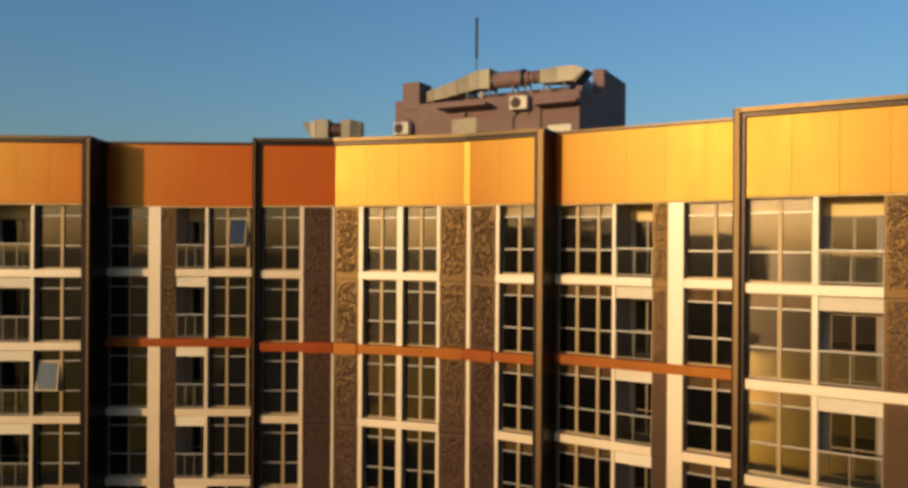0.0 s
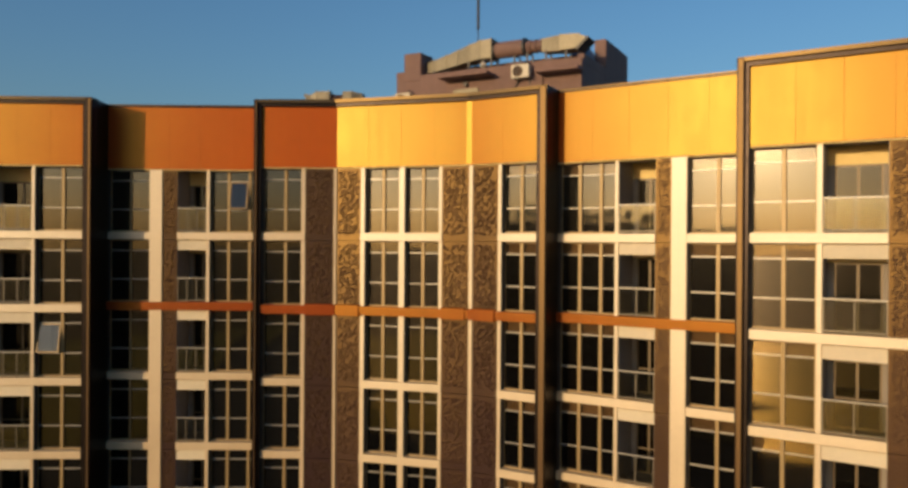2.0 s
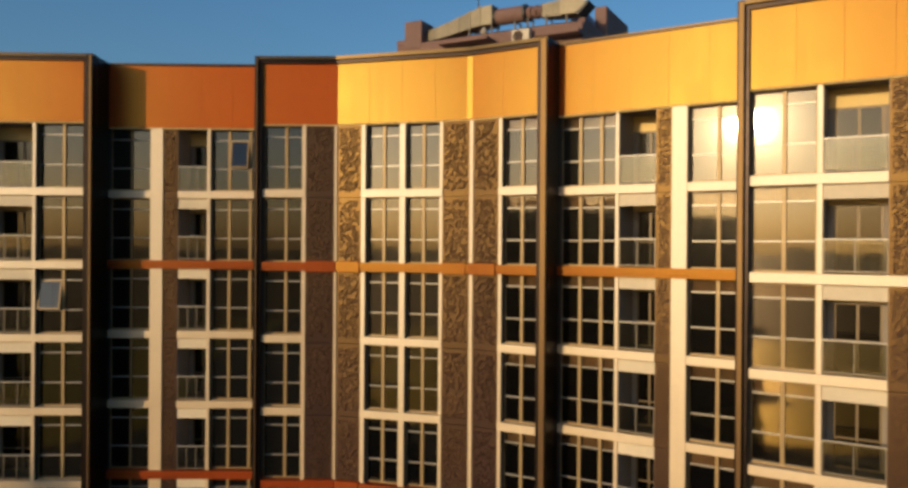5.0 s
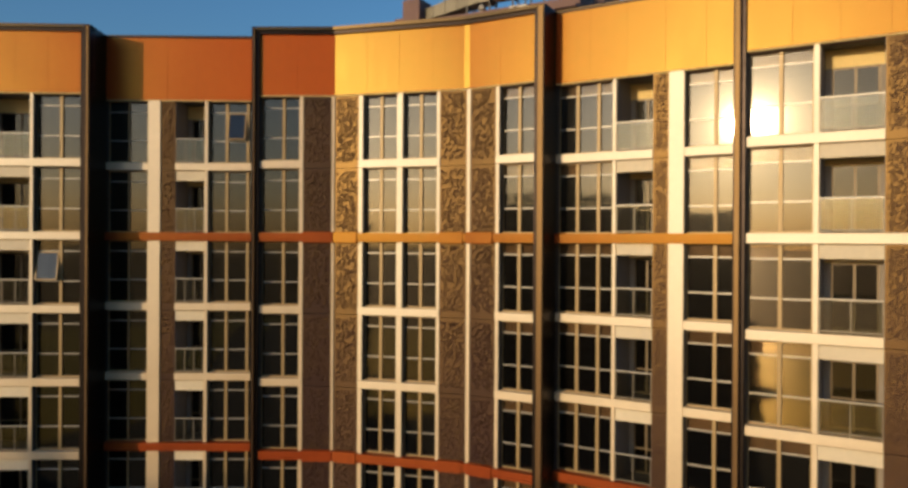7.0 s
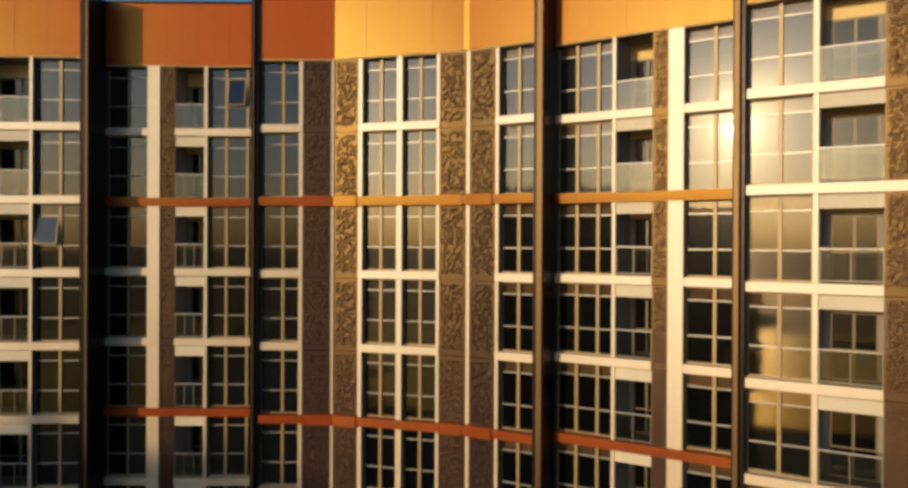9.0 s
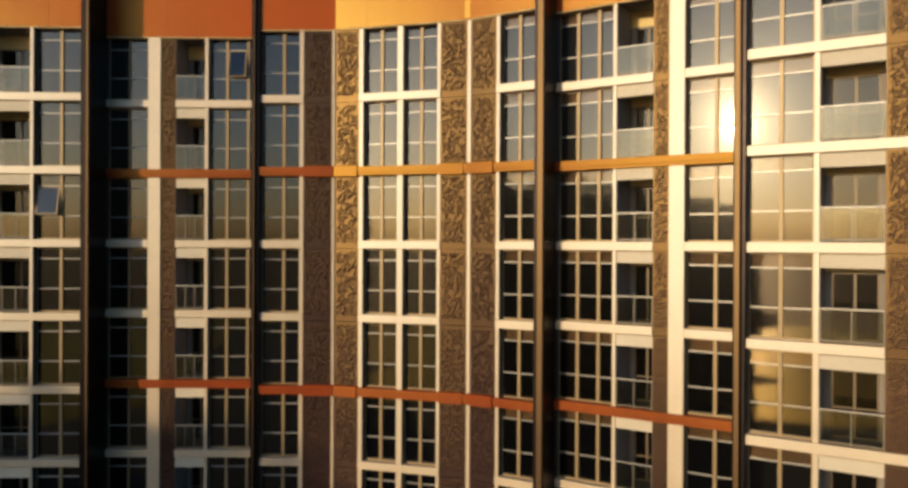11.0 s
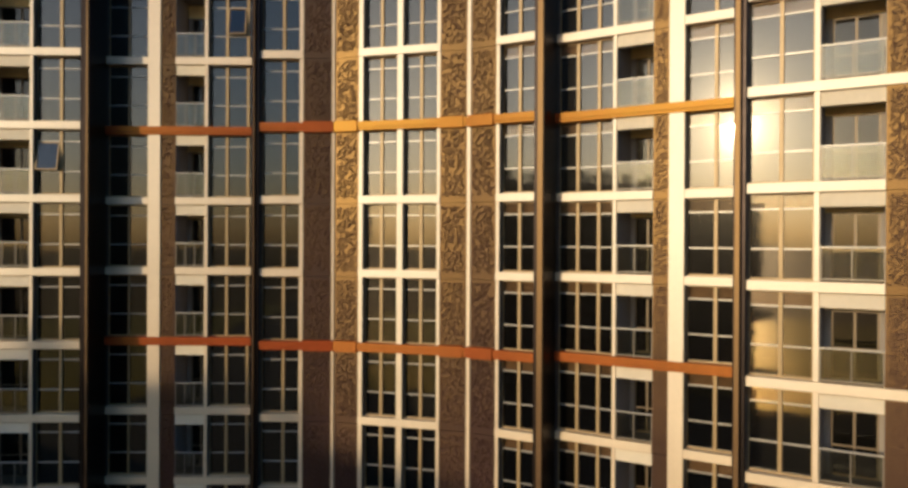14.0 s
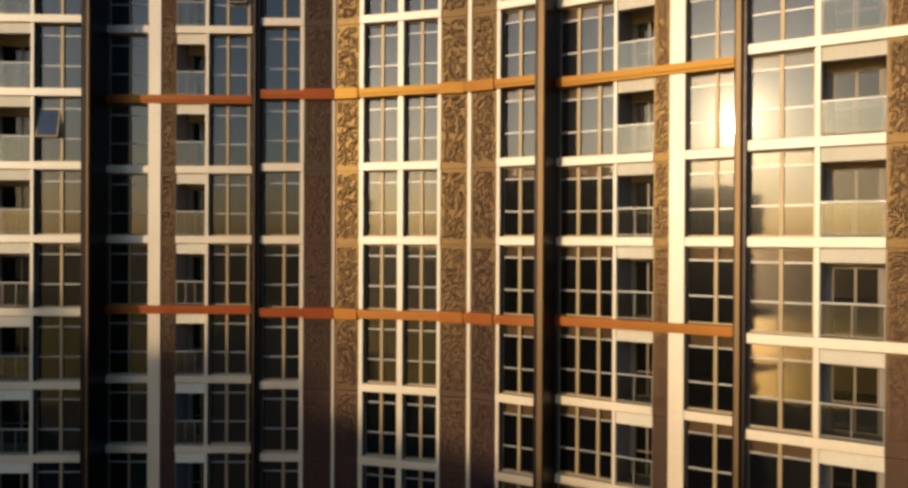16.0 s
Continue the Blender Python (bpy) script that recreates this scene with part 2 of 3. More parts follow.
def offset_line(pts, d):
    """The plan line moved by d to its right-hand side as one walks along it (towards the viewer for d > 0), mitred."""
    out = []
    for i, p in enumerate(pts):
        dirs = []
        if i:
            dirs.append((Vector(p) - Vector(pts[i - 1])).normalized())
        if i < len(pts) - 1:
            dirs.append((Vector(pts[i + 1]) - Vector(p)).normalized())
        ns = [Vector((q.y, -q.x)) for q in dirs]
        mean = sum(ns, Vector((0, 0))).normalized()
        out.append(tuple(Vector(p) + mean * (d / mean.dot(ns[0]))))
    return out


def strip(bm, pts, front, back, z0, z1):
    """A bar along a plan line, from front metres before it to back metres behind it."""
    return prism(bm, offset_line(pts, front) + offset_line(pts, -back)[::-1], z0, z1)


# ---- the apartment building: plan ----
STOREY, LEDGE = 2.93, 0.315
HEAD = EYE + 1.48                      # underside of the parapet
TOP = EYE + 4.2                        # top of the parapet
LEDGES = [EYE - 1.12 - STOREY * k for k in range(12)]
BANDS = (1, 4, 7, 10)
WIN = STOREY - LEDGE                   # clear height of a window


class Facet:
    """One straight stretch of the facade: its start, its angle, and its own axes (x along it, y into the building)."""
    def __init__(self, x, y, angle):
        self.m = pose(x, y, 0, 0, 0, -angle)

    def at(self, s, d=0.0):
        v = self.m @ Vector((s, d, 0))
        return (v.x, v.y)


FA = Facet(-19.997, 30.222, -2.0)
FB = Facet(-14.6, 31.82, -0.5)
FC = Facet(-8.05, 30.69, 0.8)
FD = Facet(-4.81, 30.62, 15.7)
FE = Facet(0.5, 29.09, 29.9)
FF = Facet(3.96, 28.1, 31.92)
FG = Facet(8.9, 23.25, 31.92)
LINE_A = [FA.at(-4.0), FA.at(5.5)]
LINE_B = [FB.at(0.0), FB.at(6.6)]
LINE_M = [FC.at(0.0), FD.at(0.0), FE.at(0.0), FE.at(3.29)]
LINE_F = [FF.at(-0.25), FF.at(6.6)]
LINE_G = [FG.at(-0.28), FG.at(9.0)]

building = thing("apartment_building", Matrix(), "tall apartment block with orange metal parapet, cream ledges, brown screens", "building")

# floors, back walls and roof
core = []
for line in (LINE_A, LINE_B, LINE_M, LINE_F, LINE_G):
    core += offset_line(line, -0.54)
back = [(22.0, 29.0), (14.0, 44.0), (-24.0, 46.0)]
for z in [0.3] + LEDGES[::-1]:
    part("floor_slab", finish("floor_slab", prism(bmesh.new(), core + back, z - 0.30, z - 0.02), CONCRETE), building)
part("roof", finish("roof", prism(bmesh.new(), core + back, HEAD + 0.02, HEAD + 1.7), ROOF), building, Matrix(), "flat grey felted roof behind the parapet")
bm = bmesh.new()
strip(bm, [core[-1]] + back + [core[0]], 0.0, 0.3, 0.0, TOP - 0.4)
part("rear_wall", finish("rear_wall", bm, CREAM), building)
for line in (LINE_A, LINE_B, LINE_M, LINE_F, LINE_G):
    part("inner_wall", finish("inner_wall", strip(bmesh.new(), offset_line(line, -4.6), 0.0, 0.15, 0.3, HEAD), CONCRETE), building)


# ---- facade pieces, each made once for a bay and set at every storey ----
def add_windows(facet, s0, s1, mullions, ajar=None, bar=0.12, turns=None, blind=False):
    """Full-height windows, one to a storey: frame, mullions, transoms, panes and, where asked, a roller blind behind
    the top lights.
    turns maps a storey to the degrees its panes are turned to fit their reflections to the camera's view."""
    w, h, depth = s1 - s0, WIN, 0.33
    edge, thin, half = 0.06, 0.044, bar / 2
    d0, d1 = depth - 0.05, depth + 0.05
    frame_me = box_mesh("window", [(0, edge, d0, d1, 0, h), (w - edge, w, d0, d1, 0, h), (edge, w - edge, d0, d1, 0, edge), (edge, w - edge, d0, d1, h - edge, h)], CHAMPAGNE)
    post_me = box_mesh("mullion", [(-half, half, depth - 0.09, d1, edge, h - edge)], CHAMPAGNE, 0.006)
    # Dark sheet on the left reveal only, painted in for the pilaster's shade.
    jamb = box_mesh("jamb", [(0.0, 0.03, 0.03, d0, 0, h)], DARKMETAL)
    cuts = [edge] + [c for m in mullions for c in (m - s0 - half, m - s0 + half)] + [w - edge]
    rows = [edge, h * 0.36 - thin / 2, h * 0.36 + thin / 2, h * 0.822 - thin / 2, h * 0.822 + thin / 2, h - edge]
    columns = list(zip(cuts[::2], cuts[1::2]))
    bars = [box_mesh("transom", [(a, b, d0, d1, 0, thin)], TRANSOM) for a, b in columns]
    blinds = [box_mesh("roller_blind", [(a, b, depth + 0.10, depth + 0.17, rows[4] - 0.02, h - 0.01)], BLIND, 0.01) for a, b in columns]
    panes = [(a, b, rows[j], rows[j + 1]) for a, b in columns for j in (0, 2, 4)]
    pane_meshes = [box_mesh("pane", [(0, b - a, -0.006, 0.006, 0, d - c)], TOPGLASS if blind and i % 3 == 2 else PANE) for i, (a, b, c, d) in enumerate(panes)]
    for k, z in enumerate(LEDGES):
        ob = part("window", frame_me, building, facet.m @ pose(s0, 0, z))
        part("jamb", jamb, ob, Matrix(), "dark sheet standing in for the shade on the reveal")
        for m in mullions:
            part("mullion", post_me, ob, pose(m - s0, 0, 0))
        for bar_me, roll in zip(bars, blinds):
            for j in (1, 3):
                part("transom", bar_me, ob, pose(0, 0, rows[j]))
            if blind:
                part("roller_blind", roll, ob, Matrix(), "rolled tan blind behind the top light")
        view_turn = (turns or {}).get(k, (turns or {}).get("all", 0.0))
        for i, ((a, b, c, d), pm) in enumerate(zip(panes, pane_meshes)):
            if (k, i) == ajar:
                w2, h2 = b - a, d - c
                hang = pose(a, depth - 0.06, c + h2) @ pose(0, 0, 0, -11, 0, 0) @ pose(0, 0, -h2)
                part("casement", box_mesh("casement", [(0, 0.05, -0.03, 0.03, 0, h2), (w2 - 0.05, w2, -0.03, 0.03, 0, h2), (0.05, w2 - 0.05, -0.03, 0.03, 0, 0.05), (0.05, w2 - 0.05, -0.03, 0.03, h2 - 0.05, h2)], CHAMPAGNE),
                     ob, hang, "window sash tilted outward at the bottom")
                part("pane", box_mesh("pane", [(0.05, w2 - 0.05, -0.006, 0.006, 0.05, h2 - 0.05)], SASHGLASS), ob, hang)
            else:
                part("pane", pm, ob, pose(a, depth + random.uniform(-0.004, 0.004), c) @ pose(0, 0, 0, random.uniform(-0.14, 0.14), 0, view_turn + random.uniform(-0.15, 0.15)))


def add_ledges(facet, s0, s1, skip=(), only=None):
    me = box_mesh("ledge", [(s0, s1, -0.04, 0.53, -LEDGE, 0)], CREAM, 0.012)
    for k, z in enumerate(LEDGES):
        if k not in skip and (only is None or k in only):
            part("ledge", me, building, facet.m @ pose(0, 0, z))


def add_post(facet, s0, s1, d0=0.0, d1=0.58):
    part("pilaster", box_mesh("pilaster", [(s0, s1, d0, d1, 0, HEAD)], CREAM, 0.012), building, facet.m, "cream pilaster")


def add_screen(facet, s0, s1, fine=0.9):
    """Cast panels beaten with slanting almond-shaped hollows inside a smooth border, one to a storey; fine shrinks the hollows.
    The lowest storeys take a coarser casting."""
    w, h, step = s1 - s0, STOREY - 0.02, 0.018 * fine
    meshes = []
    for step in (step, step, step, step * 2):
        nx, nz = max(4, round(w / step)), round(h / step)
        xs, zs = np.meshgrid(np.linspace(0, w, nx + 1), np.linspace(0, h, nz + 1))
        deep, rim = np.zeros_like(xs), np.zeros_like(xs)
        row, z = 0, 0.30
        while z < h - 0.08:
            x = 0.09 + 0.055 * (row % 2) + random.uniform(-0.02, 0.02)
            while x < w - 0.07:
                if random.random() < 0.82:
                    cx, cz = x + random.uniform(-0.03, 0.03), z + random.uniform(-0.04, 0.04)
                    lean, long_r, wide_r = radians(random.uniform(18, 48)), fine * random.uniform(0.048, 0.076), fine * random.uniform(0.023, 0.034)
                    u = (xs - cx) * math.cos(lean) - (zs - cz) * math.sin(lean)
                    v = (xs - cx) * math.sin(lean) + (zs - cz) * math.cos(lean)
                    r = (u / wide_r) ** 2 + (v / long_r) ** 2
                    deep = np.maximum(deep, random.uniform(0.55, 1.0) * np.clip(1.3 - r, 0, 1))
                    rim = np.maximum(rim, np.clip(1 - abs(r - 1.9) / 0.9, 0, 1))
                x += 0.12 * fine
            z += 0.135 * fine
            row += 1
        side = np.clip((np.minimum(xs, w - xs) - 0.02) / 0.05, 0, 1)
        depth = 0.024 + (0.066 * fine ** 3 * deep - 0.003 * rim * (deep == 0)) * side
        verts = [(x + s0, d, z) for x, d, z in zip(xs.ravel().tolist(), depth.ravel().tolist(), zs.ravel().tolist())]
        faces = [(a, a + 1, a + nx + 2, a + nx + 1) for j in range(nz) for a in range(j * (nx + 1), j * (nx + 1) + nx)]
        base = len(verts)
        verts += [(x, y, z) for z in (0, h) for x, y in ((s0, 0.024), (s1, 0.024), (s1, 0.2), (s0, 0.2))]
        faces += [tuple(base + i for i in q) for q in ((3, 2, 1, 0), (4, 5, 6, 7), (1, 2, 6, 5), (2, 3, 7, 6), (3, 0, 4, 7))]
        me = bpy.data.meshes.new("screen_panel")
        me.from_pydata(verts, [], faces)
        me.materials.append(SCREEN)
        meshes.append(me)
    for k, z in enumerate(LEDGES + [LEDGES[-1] - STOREY]):
        part("screen_panel", meshes[(k * 5 + k // 3) % 3 if k < 9 else 3], building, facet.m @ pose(0, 0, z - LEDGE + 0.01))


def add_balconies(facet, s0, s1, n=2, deep=1.5):
    """Loggias: side walls, a sliding door under a lintel, a beam at the head and a glass balustrade of n panels."""
    w, h, door_h, f = s1 - s0, WIN, 2.05, 0.06
    x0, x1 = 0.2, w - 0.1 - w * 0.05
    mid = (x0 + x1) / 2
    back = deep + 0.12
    body = finish("balcony", prism(bmesh.new(), [(0, 0.06), (0.02, 0.06), (0.02, deep), (x0, deep), (x0, back - 0.005), (0, back - 0.005)], 0, h), RECESS)
    cheek = finish("side_wall", prism(bmesh.new(), [(w - 0.02, 0.06), (w, 0.06), (w, back - 0.005), (x1, back - 0.005), (x1, deep), (w - 0.02, deep)], 0, h), RECESS)
    lintel = box_mesh("lintel", [(0.02, w - 0.02, deep - 0.01, back, door_h, h)], LINTEL)
    beam = box_mesh("beam", [(0.0, w, 0.05, 0.3, h - 0.44, h - 0.03)], SOFFIT, 0.01)
    door = box_mesh("sliding_door", [(x0, x0 + f, deep, deep + 0.08, 0, door_h), (x1 - f, x1, deep, deep + 0.08, 0, door_h), (mid - f * 0.6, mid + f * 0.6, deep - 0.01, deep + 0.09, 0, door_h),
                                     (x0 + f, mid - f * 0.6, deep, deep + 0.08, 0, f), (mid + f * 0.6, x1 - f, deep, deep + 0.08, 0, f),
                                     (x0 + f, mid - f * 0.6, deep, deep + 0.08, door_h - f, door_h), (mid + f * 0.6, x1 - f, deep, deep + 0.08, door_h - f, door_h),
                                     (x0 + f, mid - f * 0.6, deep, deep + 0.025, 0.88, 0.93), (mid + f * 0.6, x1 - f, deep, deep + 0.025, 0.88, 0.93)], DOORFRAME)
    leaves = [box_mesh("pane", [(a, b, deep + 0.03, deep + 0.042, f, door_h - f)], DOORGLASS) for a, b in ((x0 + f, mid - f * 0.6), (mid + f * 0.6, x1 - f))]
    spots = [0.03 + (w - 0.06) * i / n for i in range(n + 1)]
    rail = box_mesh("handrail", [(0, w, 0.02, 0.08, 0.98, 1.03)], TRANSOM, 0.006)
    low = box_mesh("bottom_rail", [(0.055, w - 0.055, 0.035, 0.065, 0.06, 0.10)], RAILMETAL)
    baluster = box_mesh("baluster", [(-0.016, 0.016, 0.03, 0.07, 0, 0.98)], RAILMETAL)
    sheets = [box_mesh("glass_sheet", [(a + 0.02, b - 0.02, 0.045, 0.055, 0.105, 0.975)], RAILGLASS) for a, b in zip(spots[:-1], spots[1:])]
    for k, z in enumerate(LEDGES):
        ob = part("balcony", body, building, facet.m @ pose(s0, 0, z))
        part("side_wall", cheek, ob)
        part("lintel", lintel, ob)
        if k:
            part("beam", beam, ob)
        part("sliding_door", door, ob)
        for leaf in leaves:
            part("pane", leaf, ob)
        part("handrail", rail, ob, Matrix(), "slim metal handrail")
        part("bottom_rail", low, ob)
        for x in spots:
            part("baluster", baluster, ob, pose(x, 0, 0))
        for sh in sheets:
            part("glass_sheet", sh, ob)


def add_band(lines, k, front=0.12):
    """Orange metal string course: a deep upper face, a narrow groove and a lower face set back a little."""
    z = LEDGES[k]
    for line in lines:
        bm = bmesh.new()
        for out, lo, hi in ((front + 0.012, -0.215, 0.012), (front - 0.05, -0.240, -0.215), (front - 0.008, -LEDGE - 0.015, -0.240)):
            strip(bm, line, out, 0.30, z + lo, z + hi)
        part("band", finish("band", bm, BAND), building, Matrix(), "projecting orange metal band")


# left module
part("plain_wall", box_mesh("plain_wall", [(-4.0, 0.9, 0, 0.34, 0, HEAD)], CREAM), building, FA.m)
add_balconies(FA, 0.9, 3.07, 4)
add_post(FA, 3.07, 3.2)
add_windows(FA, 3.2, 5.1, [4.2], ajar=(2, 1))
add_ledges(FA, 0.9, 5.1)
# first recess
add_windows(FB, 0.02, 1.79, [0.9], bar=0.06, turns={"all": 0.0})
add_post(FB, 1.79, 2.32, -0.05)
add_screen(FB, 2.32, 2.93)
add_balconies(FB, 2.93, 4.15, 3)
add_post(FB, 4.15, 4.29)
add_windows(FB, 4.29, 6.5, [5.02, 5.9], ajar=(0, 4))
add_ledges(FB, 0.0, 1.79, BANDS)
add_ledges(FB, 2.93, 6.5, BANDS)
# bent middle module
add_windows(FC, 0.22, 1.81, [1.13])
add_post(FC, 1.81, 1.98)
add_screen(FC, 1.98, 3.12)
add_post(FC, 3.12, 3.25, -0.03)
add_ledges(FC, 0.22, 1.98, BANDS)
add_screen(FD, 0.04, 1.04)
add_post(FD, 1.04, 1.22)
add_windows(FD, 1.22, 2.66, [1.93], turns={"all": 0.7})
add_post(FD, 2.66, 2.9)
add_windows(FD, 2.9, 4.3, [3.59])
add_post(FD, 4.3, 4.44)
add_screen(FD, 4.44, 5.5)
add_ledges(FD, 1.04, 4.44, BANDS)
add_post(FE, 0.0, 0.17, -0.03)
add_screen(FE, 0.17, 1.23)
add_post(FE, 1.23, 1.37)
add_windows(FE, 1.37, 2.85, [2.1], blind=True)
add_ledges(FE, 1.23, 2.85, BANDS)
# second recess
add_windows(FF, -0.22, 1.98, [0.56, 1.37], blind=True)
add_post(FF, 1.98, 2.11)
add_balconies(FF, 2.11, 3.44)
add_screen(FF, 3.44, 3.99, 0.5)
add_post(FF, 3.99, 4.52, -0.05)
add_windows(FF, 4.52, 6.5, [5.49], blind=True)
add_ledges(FF, -0.2, 3.44, BANDS)
add_ledges(FF, 4.52, 6.5, BANDS)
# right module
add_windows(FG, 0.04, 1.9, [0.98], blind=True, turns={0: -0.4, 1: 0.5, 2: 0.45, 3: -0.2, 4: 0.15})
add_post(FG, 1.9, 2.06)
add_balconies(FG, 2.06, 3.74, deep=1.15)
add_screen(FG, 3.74, 5.0, 0.5)
part("plain_wall", box_mesh("plain_wall", [(5.0, 9.0, 0, 0.34, 0, HEAD)], CREAM), building, FG.m)
add_ledges(FG, 0.04, 3.74, BANDS)
add_ledges(FG, 0.04, 5.0, only=BANDS)
for k in BANDS:
    add_band((LINE_B, LINE_M, LINE_F), k)
    for f, a, b in ((FC, 1.98, 3.2), (FD, 0.04, 1.04), (FD, 4.44, 5.4), (FE, 0.1, 1.18)):
        part("band", box_mesh("band", [(a, b, -0.19, 0.1, LEDGES[k] - LEDGE - 0.06, LEDGES[k] + 0.06)], BAND, 0.01), building, f.m)

# dark upright fins of the projecting modules: a deep blade with a lip set back beside it
for f, s0, s1, d0, d1, inner, trim in ((FA, 5.1, 5.5, -0.22, 1.75, -1, 0.13), (FC, -0.05, 0.22, -0.30, 1.3, 1, 0.08), (FE, 2.85, 3.29, -0.28, 1.3, -1, 0.25), (FG, -0.30, 0.04, -0.28, 2.2, 1, 0.18)):
    cut = s0 + 0.13 if inner < 0 else s1 - 0.11
    blade, lip = ((cut, s1), (s0, cut)) if inner < 0 else ((s0, cut), (cut, s1))
    fin = part("fin", box_mesh("fin", [(*blade, d0, d1, 0, TOP)], BRONZE, 0.02), building, f.m, "dark bronze metal fin")
    part("fin_lip", box_mesh("fin_lip", [(*lip, d0 + 0.12, 0.3, 0, TOP - 0.14)], BRONZE, 0.008), fin)
    part("fin_trim", box_mesh("fin_trim", [(blade[1] - trim, blade[1] - 0.035, d0 - 0.025, d0, 0, TOP - 0.05)], BRIGHTBRONZE, 0.008), fin, Matrix(), "lighter bronze edge strip")

# parapet: backing wall, metal panels, coping
for line in (LINE_A, LINE_B, LINE_M, LINE_F, LINE_G):
    part("parapet_wall", finish("parapet_wall", strip(bmesh.new(), line, -0.04, 0.3, HEAD - 0.04, TOP - 0.1), MAUVE), building)


def add_panels(facet, s0, s1, z1):
    n = max(1, round((s1 - s0) / 1.25))
    w = (s1 - s0) / n
    me = box_mesh("parapet_panel", [(0.001, w - 0.001, -0.03, 0.035, HEAD + 0.03, z1)], ORANGE, 0.003)
    for i in range(n):
        part("parapet_panel", me, building, facet.m @ pose(s0 + w * i, 0, 0) @ pose(0, random.uniform(-0.001, 0.001), 0, 0, 0, random.uniform(-0.12, 0.12)))
    # Bright strip painted in for the lit gap at the parapet's foot.
    part("parapet_trim", box_mesh("parapet_trim", [(s0, s1, -0.045, 0.3, HEAD - 0.02, HEAD + 0.012)], LINTEL), building, facet.m)


add_panels(FA, -4.0, 5.1, TOP - 0.26)
add_panels(FB, 0.0, 6.5, TOP - 0.12)
add_panels(FC, 0.22, 3.24, TOP - 0.26)
add_panels(FD, 0.02, 5.5, TOP - 0.26)
add_panels(FE, 0.0, 2.85, TOP - 0.26)
add_panels(FF, -0.24, 6.6, TOP - 0.12)
add_panels(FG, 0.04, 9.0, TOP - 0.26)
fold = Facet(FE.at(0)[0] - 0.101, FE.at(0)[1] + 0.043, (15.7 + 29.9) / 2)
part("corner_panel", box_mesh("corner_panel", [(0, 0.22, -0.046, 0.0, HEAD + 0.05, TOP - 0.27)], ORANGE, 0.003), building, fold.m)
for line, front, drop in ((LINE_A, 0.22, 0.26), (LINE_M, 0.28, 0.26), (LINE_G, 0.28, 0.26), (LINE_B, 0.05, 0.12), (LINE_F, 0.05, 0.12)):
    upper = TOP - drop * 0.5
    coping = part("coping", finish("coping", strip(bmesh.new(), line, front, 0.34, upper, TOP), COPING), building, Matrix(), "dark bronze coping")
    part("fascia", finish("fascia", strip(bmesh.new(), line, front * 0.45 + 0.03, 0.3, TOP - drop, upper), BRONZE), coping)

# ---- rooftop ----
ROOFZ = HEAD + 1.7
ROOM = pose(6.0, 36.5, ROOFZ, 0, 0, -28)
BASE = EYE - ROOFZ                      # turns heights over the first eye into heights over the roof
plant_room = thing("rooftop_plant_room", ROOM, "mauve-brown rendered plant room standing on the flat roof", "plant room")
W, D, H = 10.5, 8.1, BASE + 7.5
part("wall", box_mesh("wall", [(-W, 0, 0, D, 0, H)], MAUVE, 0.03), plant_room)
part("parapet", box_mesh("parapet", [(-W, -W + 0.55, -0.02, D, H, H + 0.25)], MAUVE, 0.02), plant_room)
part("corner_block", box_mesh("corner_block", [(-W + 0.5, -8.95, -0.03, 1.3, H - 0.3, BASE + 8.7)], MAUVE, 0.03), plant_room)
part("side_wall", box_mesh("side_wall", [(-0.62, 0.02, 3.9, D + 0.02, H - 0.5, BASE + 9.3)], MAUVE, 0.03), plant_room)
part("side_wall", box_mesh("side_wall", [(-0.3, 0.015, 0.3, 3.9, H - 0.2, H + 0.25)], MAUVE, 0.02), plant_room)
# Backing wall added to give the dark shade between duct and roof.
part("plinth", box_mesh("plinth", [(-8.95, -0.62, 1.5, 1.75, H - 0.1, H + 0.5)], MAUVE, 0.02), plant_room)
bm = bmesh.new()
bmesh.ops.create_uvsphere(bm, u_segments=20, v_segments=12, radius=0.72, matrix=Matrix.Translation((-1.0, 3.2, H + 0.62)) @ Matrix.Diagonal((0.8, 1.5, 1.0, 1)))
tube(bm, (-1.0, 2.4, H - 0.1), (-1.0, 2.4, H + 0.4), 0.06, 8)
tube(bm, (-1.0, 4.0, H - 0.1), (-1.0, 4.0, H + 0.4), 0.06, 8)
part("tank", finish("tank", bm, TANKPAINT, True), plant_room, Matrix(), "rounded blue-grey pressure tank")
part("vent_cap", finish("vent_cap", tube(bmesh.new(), (-5.35, 0.22, H - 0.02), (-5.35, 0.22, H + 0.12), 0.1, 10), WHITEMETAL), plant_room, Matrix(), "small white vent cap")
bm = bmesh.new()
bmesh.ops.create_cone(bm, cap_ends=True, segments=14, radius1=0.24, radius2=0.03, depth=0.3, matrix=Matrix.Translation((-5.35, 0.22, H + 0.27)))
part("vent_hood", finish("vent_hood", bm, WHITEMETAL), plant_room)
part("junction_box", box_mesh("junction_box", [(-0.34, -0.16, 3.84, 3.9, BASE + 7.62, BASE + 7.9)], WHITEMETAL, 0.01), plant_room, Matrix(), "small pale junction box")
part("canopy", box_mesh("canopy", [(-7.45, -4.6, -0.95, 0.02, BASE + 6.98, BASE + 7.13)], MAUVE, 0.02), plant_room, Matrix(), "thin concrete canopy slab")
